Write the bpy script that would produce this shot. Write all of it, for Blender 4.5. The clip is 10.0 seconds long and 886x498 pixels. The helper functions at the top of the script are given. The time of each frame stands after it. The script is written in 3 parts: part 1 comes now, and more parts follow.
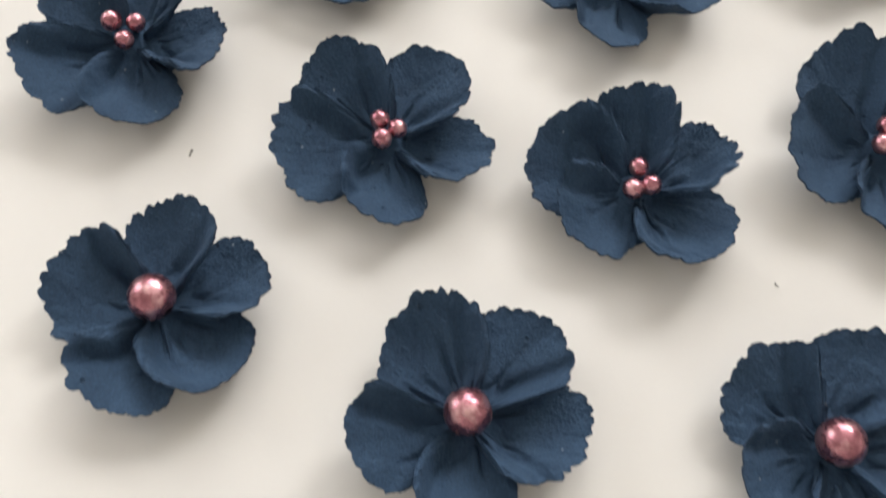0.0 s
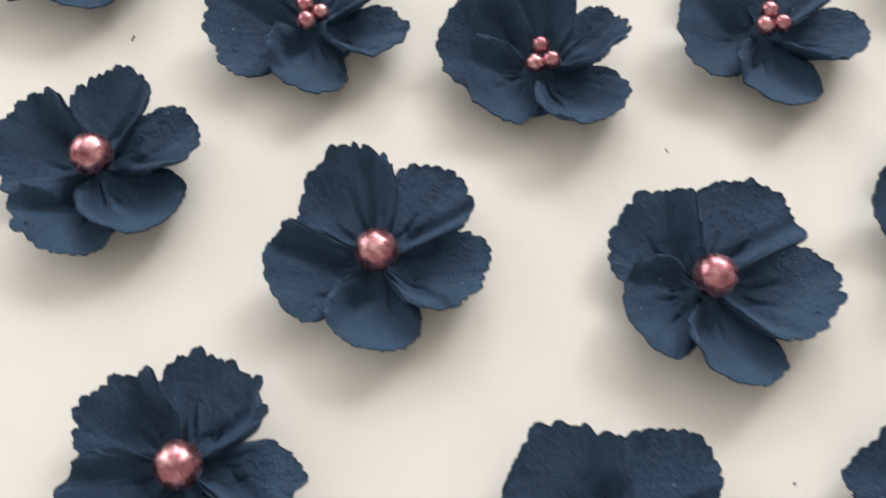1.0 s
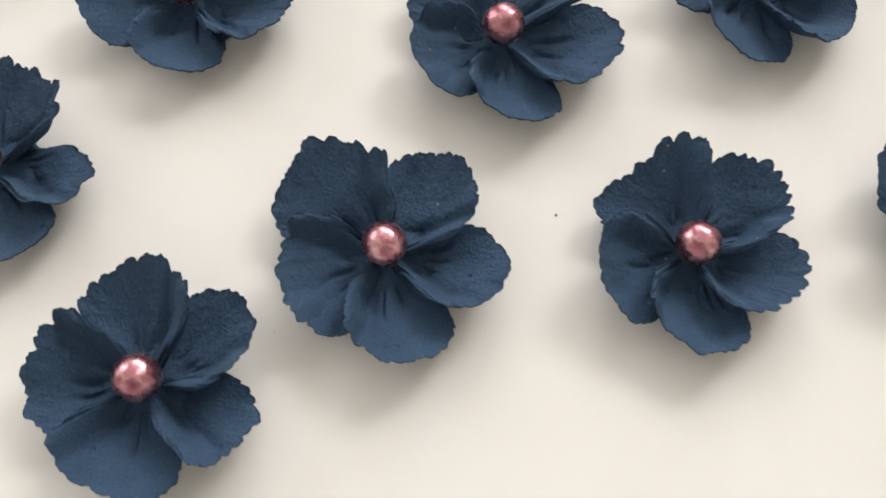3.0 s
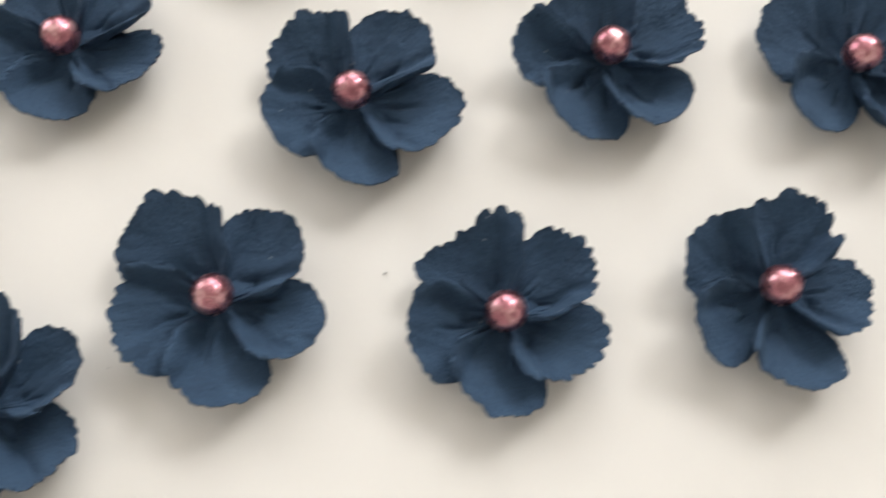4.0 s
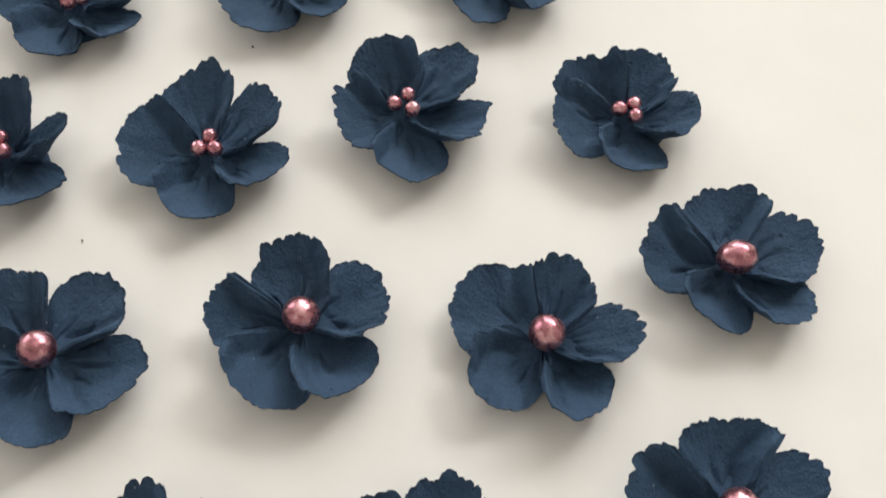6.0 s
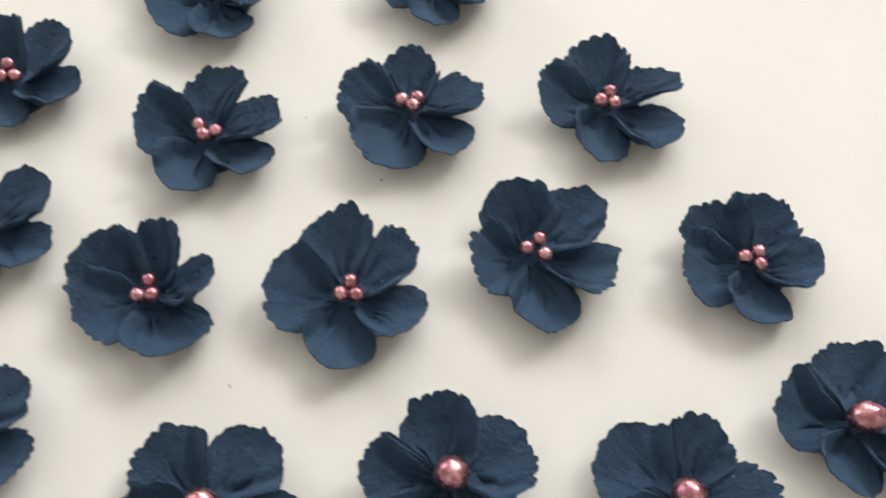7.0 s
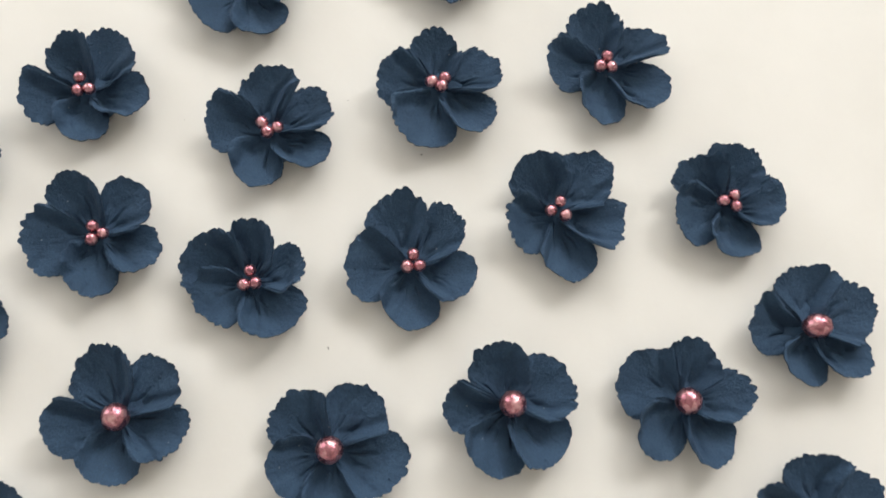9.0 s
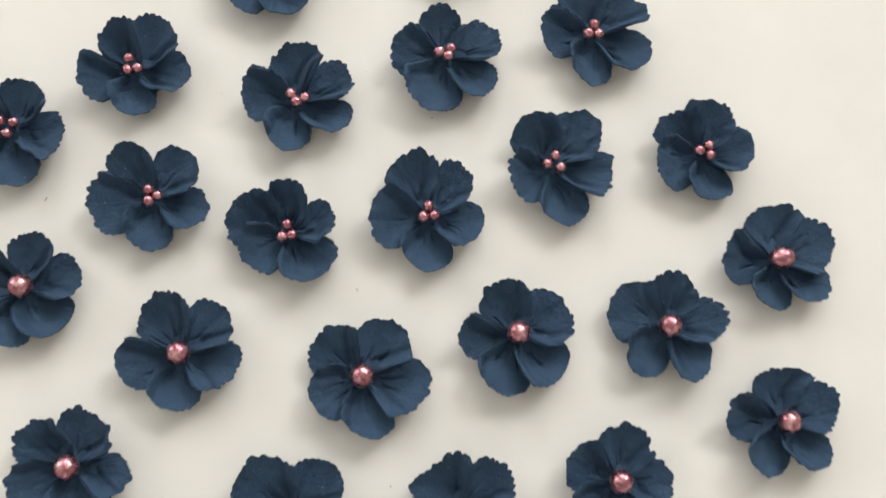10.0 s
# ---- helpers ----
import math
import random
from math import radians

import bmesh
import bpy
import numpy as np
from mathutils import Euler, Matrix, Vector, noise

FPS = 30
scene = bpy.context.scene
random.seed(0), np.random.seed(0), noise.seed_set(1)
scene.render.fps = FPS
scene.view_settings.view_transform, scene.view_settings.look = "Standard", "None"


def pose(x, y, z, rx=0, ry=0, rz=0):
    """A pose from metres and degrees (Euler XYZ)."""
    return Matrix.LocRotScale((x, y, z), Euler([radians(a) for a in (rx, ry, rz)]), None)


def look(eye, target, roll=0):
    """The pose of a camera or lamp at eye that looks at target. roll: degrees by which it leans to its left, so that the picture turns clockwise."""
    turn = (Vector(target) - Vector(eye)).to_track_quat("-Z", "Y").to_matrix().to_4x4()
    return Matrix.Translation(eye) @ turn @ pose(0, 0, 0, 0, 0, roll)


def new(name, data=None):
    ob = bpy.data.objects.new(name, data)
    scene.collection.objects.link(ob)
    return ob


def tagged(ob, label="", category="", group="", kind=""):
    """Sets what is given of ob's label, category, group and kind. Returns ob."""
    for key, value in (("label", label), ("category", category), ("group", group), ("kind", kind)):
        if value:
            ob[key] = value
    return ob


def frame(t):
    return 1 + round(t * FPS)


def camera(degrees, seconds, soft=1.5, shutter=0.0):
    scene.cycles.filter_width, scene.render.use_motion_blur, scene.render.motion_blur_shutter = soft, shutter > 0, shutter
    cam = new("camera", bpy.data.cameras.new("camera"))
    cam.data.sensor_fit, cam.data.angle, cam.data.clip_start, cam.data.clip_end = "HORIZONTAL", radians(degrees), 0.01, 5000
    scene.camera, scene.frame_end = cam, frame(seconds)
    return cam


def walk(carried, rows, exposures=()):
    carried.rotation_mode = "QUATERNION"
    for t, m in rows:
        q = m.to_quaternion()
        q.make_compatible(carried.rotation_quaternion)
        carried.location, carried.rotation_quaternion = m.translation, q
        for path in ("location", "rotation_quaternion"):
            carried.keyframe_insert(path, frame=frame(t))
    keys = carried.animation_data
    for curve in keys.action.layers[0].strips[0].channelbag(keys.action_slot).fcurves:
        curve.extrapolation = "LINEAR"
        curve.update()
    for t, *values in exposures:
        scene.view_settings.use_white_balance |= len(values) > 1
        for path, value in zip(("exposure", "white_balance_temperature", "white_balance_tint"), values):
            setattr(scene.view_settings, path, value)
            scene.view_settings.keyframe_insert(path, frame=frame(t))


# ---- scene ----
cam = camera(51.31, 10.0, soft=1.7, shutter=0.5)
PATH = [
    (0, (-0.00480, -0.00281, 0.15973), (0.00090, 0.07413, -0.02479), 4.17),
    (0.5, (-0.00033, -0.01936, 0.16013), (0.00539, 0.05648, -0.02484), 3.95),
    (1, (0.01047, -0.03728, 0.16262), (0.01702, 0.04382, -0.02007), 4.15),
    (1.5, (0.01921, -0.05405, 0.15658), (0.02726, 0.03056, -0.02447), 5.53),
    (2, (0.03122, -0.06205, 0.15496), (0.04030, 0.01914, -0.02759), 6.69),
    (2.5, (0.04020, -0.06641, 0.15817), (0.04835, 0.00488, -0.02851), 7.52),
    (2.7, (0.04541, -0.07159, 0.15888), (0.05277, -0.00189, -0.02844), 7.68),
    (3.05, (0.05272, -0.07417, 0.16331), (0.05762, -0.00994, -0.02611), 7.15),
    (3.45, (0.06343, -0.07218, 0.17125), (0.06420, -0.01195, -0.01953), 5.60),
    (3.8, (0.07724, -0.06663, 0.17663), (0.07658, -0.00590, -0.01393), 5.48),
    (4, (0.08987, -0.06245, 0.17942), (0.08828, -0.00014, -0.01062), 5.02),
    (4.5, (0.11052, -0.05232, 0.18335), (0.11116, 0.01443, -0.00519), 7.68),
    (5, (0.12637, -0.04446, 0.18982), (0.12642, 0.03291, 0.00539), 7.61),
    (5.2, (0.13329, -0.04575, 0.19059), (0.12882, 0.03837, 0.00919), 5.17),
    (5.55, (0.14465, -0.04358, 0.19087), (0.13789, 0.04709, 0.01270), 4.35),
    (5.95, (0.15754, -0.03961, 0.19051), (0.14785, 0.05846, 0.01648), 3.61),
    (6.3, (0.15438, -0.03350, 0.19470), (0.14379, 0.06661, 0.02188), 3.64),
    (6.5, (0.14451, -0.02547, 0.19903), (0.13447, 0.07562, 0.02675), 4.27),
    (7, (0.11820, -0.01412, 0.21449), (0.10888, 0.08248, 0.03962), 4.89),
    (7.5, (0.09675, -0.00361, 0.23410), (0.09190, 0.08445, 0.05460), 6.31),
    (8, (0.07973, -0.00351, 0.25371), (0.08102, 0.07672, 0.07051), 8.84),
    (8.5, (0.07571, 0.00295, 0.27271), (0.08315, 0.06908, 0.08410), 12.47),
    (9, (0.07818, 0.01554, 0.28358), (0.08990, 0.06710, 0.09069), 17.14),
    (9.5, (0.07348, 0.01719, 0.30191), (0.08502, 0.06057, 0.10702), 18.41),
    (10, (0.07188, 0.00467, 0.32388), (0.08410, 0.04594, 0.12857), 19.02),
]
EXPOSURES = [(0, 0.0, 6500, 10), (2.5, 0.05, 6500, 9.5), (5, 0.07, 6500, 9), (6.5, -0.09, 6500, 7.5), (7, -0.02, 6500, 7.5), (9, -0.03, 6500, 7.5), (10, -0.09, 6500, 7.5)]
walk(cam, [(t, look(eye, target, roll)) for t, eye, target, roll in PATH], EXPOSURES)

# ---- light: daylight from a wide and a narrow high window beyond the table and a lesser one in the next wall ----
WINDOW_TURN = -25.0          # degrees from +y, clockwise seen from above
WIDE_POWER, HIGH_POWER, SIDE_POWER = 50.0, 44.0, 25.0

world = bpy.data.worlds.new("sky")
scene.world = world
world.use_nodes = True
sky = world.node_tree.nodes.new("ShaderNodeTexSky")
sky.sky_type, sky.sun_disc = "NISHITA", False
sky.sun_elevation, sky.sun_rotation = radians(38), radians(150)
background = world.node_tree.nodes["Background"]
background.inputs["Strength"].default_value = 0.08
world.node_tree.links.new(sky.outputs[0], background.inputs[0])

ROOM = pose(0.08, 0.06, 0, 0, 0, WINDOW_TURN)


def window_lamp(width, height, power, m):
    lamp = bpy.data.lights.new("window_light", "AREA")
    lamp.shape, lamp.size, lamp.size_y = "RECTANGLE", width, height
    lamp.energy, lamp.color = power, (1.0, 0.99, 0.985)
    ob = new("window_light", lamp)
    ob.matrix_world = ROOM @ m
    tagged(ob, kind="structure")


window_lamp(1.6, 1.5, WIDE_POWER, pose(-1.0, 1.98, 1.55, -90, 0, 0))
window_lamp(0.76, 0.96, HIGH_POWER, pose(0.36, 1.98, 1.65, -90, 0, 0))
window_lamp(1.3, 1.5, SIDE_POWER, pose(-2.58, 0.2, 1.25, -90, 0, 90))


# ---- materials ----
def nodes_of(name):
    m = bpy.data.materials.new(name)
    m.use_nodes = True
    return m, m.node_tree.nodes, m.node_tree.links, m.node_tree.nodes["Principled BSDF"]


def noise_node(n, l, vec, scale, detail=3.0, rough=0.55):
    t = n.new("ShaderNodeTexNoise")
    t.inputs["Scale"].default_value, t.inputs["Detail"].default_value, t.inputs["Roughness"].default_value = scale, detail, rough
    l.new(vec, t.inputs["Vector"])
    return t


def ramp_node(n, l, fac, stops):
    r = n.new("ShaderNodeValToRGB")
    while len(r.color_ramp.elements) < len(stops):
        r.color_ramp.elements.new(0.5)
    for e, (p, c) in zip(r.color_ramp.elements, stops):
        e.position, e.color = p, (*c, 1)
    l.new(fac, r.inputs[0])
    return r


def bump_node(n, l, height, strength, distance, before=None):
    b = n.new("ShaderNodeBump")
    b.inputs["Strength"].default_value, b.inputs["Distance"].default_value = strength, distance
    l.new(height, b.inputs["Height"])
    if before:
        l.new(before.outputs[0], b.inputs["Normal"])
    return b


def cream_material():
    """Stiff navy piping paste: matt, finely grained, drawn streaks along the piping, pinholes."""
    m, n, l, p = nodes_of("navy_paste")
    co, info, uv = n.new("ShaderNodeTexCoord"), n.new("ShaderNodeObjectInfo"), n.new("ShaderNodeUVMap")
    shift = n.new("ShaderNodeVectorMath")
    shift.operation = "MULTIPLY_ADD"
    l.new(info.outputs["Random"], shift.inputs[0])
    shift.inputs[1].default_value = (0.7, 0.4, 0.9)
    l.new(co.outputs["Object"], shift.inputs[2])
    vec = shift.outputs[0]
    stretch = n.new("ShaderNodeVectorMath")
    stretch.operation = "MULTIPLY"
    l.new(uv.outputs[0], stretch.inputs[0])
    stretch.inputs[1].default_value = (15.0, 3.0, 1.0)
    shift2 = n.new("ShaderNodeVectorMath")
    l.new(stretch.outputs[0], shift2.inputs[0])
    scaled = n.new("ShaderNodeMath")
    scaled.operation = "MULTIPLY"
    l.new(info.outputs["Random"], scaled.inputs[0])
    scaled.inputs[1].default_value = 57.0
    l.new(scaled.outputs[0], shift2.inputs[1])
    blotch = noise_node(n, l, vec, 160.0, 4.0)
    grain = noise_node(n, l, vec, 2300.0, 3.0, 0.65)
    dents = noise_node(n, l, vec, 330.0, 3.0, 0.6)
    lumps = noise_node(n, l, vec, 850.0, 4.0, 0.65)
    streak = noise_node(n, l, shift2.outputs[0], 1.0, 4.0, 0.6)
    pores = n.new("ShaderNodeTexVoronoi")
    pores.inputs["Scale"].default_value = 150.0
    l.new(vec, pores.inputs["Vector"])
    pit = ramp_node(n, l, pores.outputs["Distance"], [(0.0, (0, 0, 0)), (0.045, (0, 0, 0)), (0.075, (1, 1, 1))])
    base = ramp_node(n, l, blotch.outputs[0], [(0.25, (0.0228, 0.0485, 0.0900)), (0.5, (0.0290, 0.0600, 0.1085)), (0.78, (0.0370, 0.0730, 0.1270))])
    fleck = ramp_node(n, l, grain.outputs[0], [(0.3, (0.74, 0.74, 0.74)), (0.60, (1.06, 1.06, 1.06)), (0.74, (1.6, 1.5, 1.4))])
    mix = n.new("ShaderNodeMix")
    mix.data_type, mix.blend_type = "RGBA", "MULTIPLY"
    mix.inputs["Factor"].default_value = 1.0
    l.new(base.outputs[0], mix.inputs["A"])
    l.new(fleck.outputs[0], mix.inputs["B"])
    dust = n.new("ShaderNodeTexVoronoi")                                     # stray specks of sugar
    dust.inputs["Scale"].default_value = 270.0
    l.new(vec, dust.inputs["Vector"])
    speck = ramp_node(n, l, dust.outputs["Distance"], [(0.0, (1, 1, 1)), (0.055, (1, 1, 1)), (0.075, (0, 0, 0))])
    rare = n.new("ShaderNodeMath")
    rare.operation = "GREATER_THAN"
    l.new(dust.outputs["Color"], rare.inputs[0])
    rare.inputs[1].default_value = 0.72
    both = n.new("ShaderNodeMath")
    both.operation = "MULTIPLY"
    l.new(speck.outputs[0], both.inputs[0])
    l.new(rare.outputs[0], both.inputs[1])
    sugar = n.new("ShaderNodeMix")
    sugar.data_type = "RGBA"
    sugar.inputs["B"].default_value = (0.20, 0.23, 0.27, 1)
    l.new(both.outputs[0], sugar.inputs["Factor"])
    l.new(mix.outputs["Result"], sugar.inputs["A"])
    l.new(sugar.outputs["Result"], p.inputs["Base Color"])
    p.inputs["Roughness"].default_value = 0.78
    p.inputs["Specular IOR Level"].default_value = 0.28
    b = bump_node(n, l, streak.outputs[0], 0.16, 0.0007)
    b = bump_node(n, l, dents.outputs[0], 0.32, 0.0012, b)
    b = bump_node(n, l, lumps.outputs[0], 0.65, 0.0007, b)
    b = bump_node(n, l, grain.outputs[0], 0.7, 0.0004, b)
    b = bump_node(n, l, pit.outputs[0], 0.9, 0.0008, b)
    l.new(b.outputs[0], p.inputs["Normal"])
    return m


def pearl_material():
    """Sugar ball with a rubbed rose-gold lustre: metallic, uneven gloss, darker rubbed patches."""
    m, n, l, p = nodes_of("rose_lustre")
    co, info = n.new("ShaderNodeTexCoord"), n.new("ShaderNodeObjectInfo")
    shift = n.new("ShaderNodeVectorMath")
    l.new(co.outputs["Object"], shift.inputs[0])
    l.new(info.outputs["Random"], shift.inputs[1])
    vec = shift.outputs[0]
    patch = noise_node(n, l, vec, 420.0, 4.0, 0.6)
    fine = noise_node(n, l, vec, 2600.0, 3.0, 0.6)
    col = ramp_node(n, l, patch.outputs[0], [(0.3, (0.25, 0.080, 0.105)), (0.5, (0.42, 0.165, 0.195)), (0.68, (0.70, 0.410, 0.420))])
    l.new(col.outputs[0], p.inputs["Base Color"])
    p.inputs["Metallic"].default_value = 0.9
    p.inputs["Coat Weight"].default_value, p.inputs["Coat Roughness"].default_value = 0.5, 0.16
    rough = n.new("ShaderNodeMapRange")
    rough.inputs["To Min"].default_value, rough.inputs["To Max"].default_value = 0.14, 0.40
    l.new(patch.outputs[0], rough.inputs[0])
    l.new(rough.outputs[0], p.inputs["Roughness"])
    b = bump_node(n, l, patch.outputs[0], 0.22, 0.0006)
    b = bump_node(n, l, fine.outputs[0], 0.25, 0.0001, b)
    l.new(b.outputs[0], p.inputs["Normal"])
    return m


def board_material():
    """Smooth cream-white board with a soft sheen and faint cloudy marks."""
    m, n, l, p = nodes_of("cream_board")
    co = n.new("ShaderNodeTexCoord")
    cloud = noise_node(n, l, co.outputs["Object"], 22.0, 5.0, 0.55)
    fine = noise_node(n, l, co.outputs["Object"], 900.0, 3.0)
    col = ramp_node(n, l, cloud.outputs[0], [(0.3, (0.652, 0.624, 0.581)), (0.7, (0.686, 0.659, 0.618))])
    l.new(col.outputs[0], p.inputs["Base Color"])
    p.inputs["Roughness"].default_value = 0.55
    p.inputs["Specular IOR Level"].default_value = 0.07
    b = bump_node(n, l, cloud.outputs[0], 0.08, 0.004)
    b = bump_node(n, l, fine.outputs[0], 0.06, 0.0002, b)
    l.new(b.outputs[0], p.inputs["Normal"])
    return m


def paint_material(name, colour, rough=0.7):
    m, n, l, p = nodes_of(name)
    co = n.new("ShaderNodeTexCoord")
    cloud = noise_node(n, l, co.outputs["Object"], 3.0, 5.0)
    lo = tuple(0.92 * c for c in colour)
    col = ramp_node(n, l, cloud.outputs[0], [(0.3, lo), (0.7, colour)])
    l.new(col.outputs[0], p.inputs["Base Color"])
    p.inputs["Roughness"].default_value = rough
    return m


CREAM, PEARL, BOARD = cream_material(), pearl_material(), board_material()
WALL = paint_material("wall_paint", (0.79, 0.778, 0.745))
FLOOR = paint_material("floor_wood", (0.30, 0.20, 0.12), 0.5)
CRUMB = paint_material("crumb", (0.10, 0.09, 0.08))


# ---- room ----
def box(bm, x0, y0, z0, x1, y1, z1):
    made = bmesh.ops.create_cube(bm, size=1)["verts"]
    for v in made:
        v.co = ((x0 + x1) / 2 + v.co.x * (x1 - x0), (y0 + y1) / 2 + v.co.y * (y1 - y0), (z0 + z1) / 2 + v.co.z * (z1 - z0))


def mesh_from(name, bm, material):
    me = bpy.data.meshes.new(name)
    bm.to_mesh(me)
    bm.free()
    me.materials.append(material)
    return me


def structure(name, boxes, material, label, m=ROOM):
    bm = bmesh.new()
    for b in boxes:
        box(bm, *b)
    ob = new(name, mesh_from(name, bm, material))
    ob.matrix_world = m
    return tagged(ob, label, name.split("_")[0], kind="structure")


def part(name, me, parent, label="", m=None):
    ob = new(name, me)
    ob.parent = parent
    if m:
        ob.matrix_basis = m
    return tagged(ob, label)


structure("floor", [(-2.6, -2.4, -0.83, 2.6, 2.1, -0.75)], FLOOR, "plain brown wooden floor of the room")
structure("ceiling", [(-2.6, -2.4, 2.45, 2.6, 2.1, 2.55)], WALL, "plain off-white ceiling of the room")
structure("wall_north", [(-2.6, 2.0, -0.75, -1.85, 2.1, 2.45), (-1.85, 2.0, -0.75, -0.15, 2.1, 0.75), (-1.85, 2.0, 2.35, -0.15, 2.1, 2.45),
                         (-0.15, 2.0, -0.75, -0.04, 2.1, 2.45), (-0.04, 2.0, -0.75, 0.76, 2.1, 1.15), (-0.04, 2.0, 2.15, 0.76, 2.1, 2.45),
                         (0.76, 2.0, -0.75, 2.6, 2.1, 2.45)], WALL, "plain off-white wall with two window openings")
structure("wall_south", [(-2.6, -2.5, -0.75, 2.6, -2.4, 2.45)], WALL, "plain off-white wall of the room")
structure("wall_west", [(-2.7, -2.5, -0.75, -2.6, -0.5, 2.45), (-2.7, 0.9, -0.75, -2.6, 2.1, 2.45),
                        (-2.7, -0.5, -0.75, -2.6, 0.9, 0.45), (-2.7, -0.5, 2.05, -2.6, 0.9, 2.45)], WALL,
          "plain off-white wall with a narrow window opening")
structure("wall_east", [(2.6, -2.5, -0.75, 2.7, 2.1, 2.45)], WALL, "plain off-white wall of the room")


def build_table():
    table = tagged(new("table"), "smooth cream-white table carrying rows of navy flowers", "table")
    bm = bmesh.new()
    box(bm, -0.5, -0.45, -0.03, 0.66, 0.6, 0.0)
    bmesh.ops.bevel(bm, geom=bm.edges[:], offset=0.004, segments=3, affect="EDGES")
    part("tabletop", mesh_from("tabletop", bm, BOARD), table, "smooth cream-white top with a soft sheen")
    bm = bmesh.new()
    box(bm, -0.025, -0.025, -0.75, 0.025, 0.025, -0.03)
    leg = mesh_from("leg", bm, BOARD)
    for x in (-0.42, 0.58):
        for y in (-0.37, 0.52):
            part("leg", leg, table, "", pose(x, y, 0))


build_table()

# ---- flowers ----
NS, NV = 140, 28


def wave(rng, count, length):
    """Random values at `count` even steps over 0..1, joined by straight lines, read at `length` places."""
    return np.interp(np.linspace(0, 1, length), np.linspace(0, 1, count), rng.uniform(-1, 1, count))


def smooth_wave(rng, count, x):
    """The same with soft joins, read at the places x in 0..1."""
    y = rng.uniform(-1, 1, count + 2)
    p = np.clip(x, 0, 0.9999) * count
    i = p.astype(int)
    f = p - i
    f = f * f * (3 - 2 * f)
    return y[i] * (1 - f) + y[i + 1] * f


def spline(points, count):
    """A centripetal curve through the points, at even steps along it."""
    p = np.array(points)
    p = np.vstack([2 * p[0] - p[1], p, 2 * p[-1] - p[-2]])
    out = []
    for i in range(1, len(p) - 2):
        t = np.cumsum([0, *[np.linalg.norm(p[i + k] - p[i + k - 1]) ** 0.5 for k in (0, 1, 2)]])
        x = np.linspace(t[1], t[2], 60, endpoint=False)[:, None]
        a = [(t[k + 1] - x) / (t[k + 1] - t[k]) * p[i - 1 + k] + (x - t[k]) / (t[k + 1] - t[k]) * p[i + k] for k in range(3)]
        b = [(t[k + 2] - x) / (t[k + 2] - t[k]) * a[k] + (x - t[k]) / (t[k + 2] - t[k]) * a[k + 1] for k in range(2)]
        out.append((t[2] - x) / (t[2] - t[1]) * b[0] + (x - t[1]) / (t[2] - t[1]) * b[1])
    q = np.vstack([*out, p[-2:-1]])
    along = np.concatenate([[0], np.cumsum(np.linalg.norm(np.diff(q, axis=0), axis=1))])
    even = np.linspace(0, along[-1], count)
    return np.column_stack([np.interp(even, along, q[:, k]) for k in (0, 1)])


def teeth(rng, along, wide=1.0):
    """The torn rim: rounded scallops of uneven width and depth with sharp notches between, in millimetres."""
    out = np.zeros(len(along))
    start = -rng.uniform(0, 1)
    while start < along[-1]:
        width = wide * rng.uniform(1.5, 3.2) * rng.uniform(0.8, 1.5)
        deep = min(1.35, 0.25 + 0.34 * width) * rng.uniform(0.45, 1.15)
        f = (along - start) / width
        inside = (f >= 0) & (f < 1)
        out[inside] = deep * (4 * f[inside] * (1 - f[inside])) ** 0.5 - 0.5
        start += width
    out *= np.clip(1.0 + 0.6 * smooth_wave(rng, 5, along / along[-1]), 0.45, 1.4)
    out[1:-1] = 0.1 * out[:-2] + 0.8 * out[1:-1] + 0.1 * out[2:]
    return out + 0.14 * rng.uniform(-1, 1, len(along))


def step(x, lo, hi):
    f = np.clip((x - lo) / (hi - lo), 0, 1)
    return f * f * (3 - 2 * f)


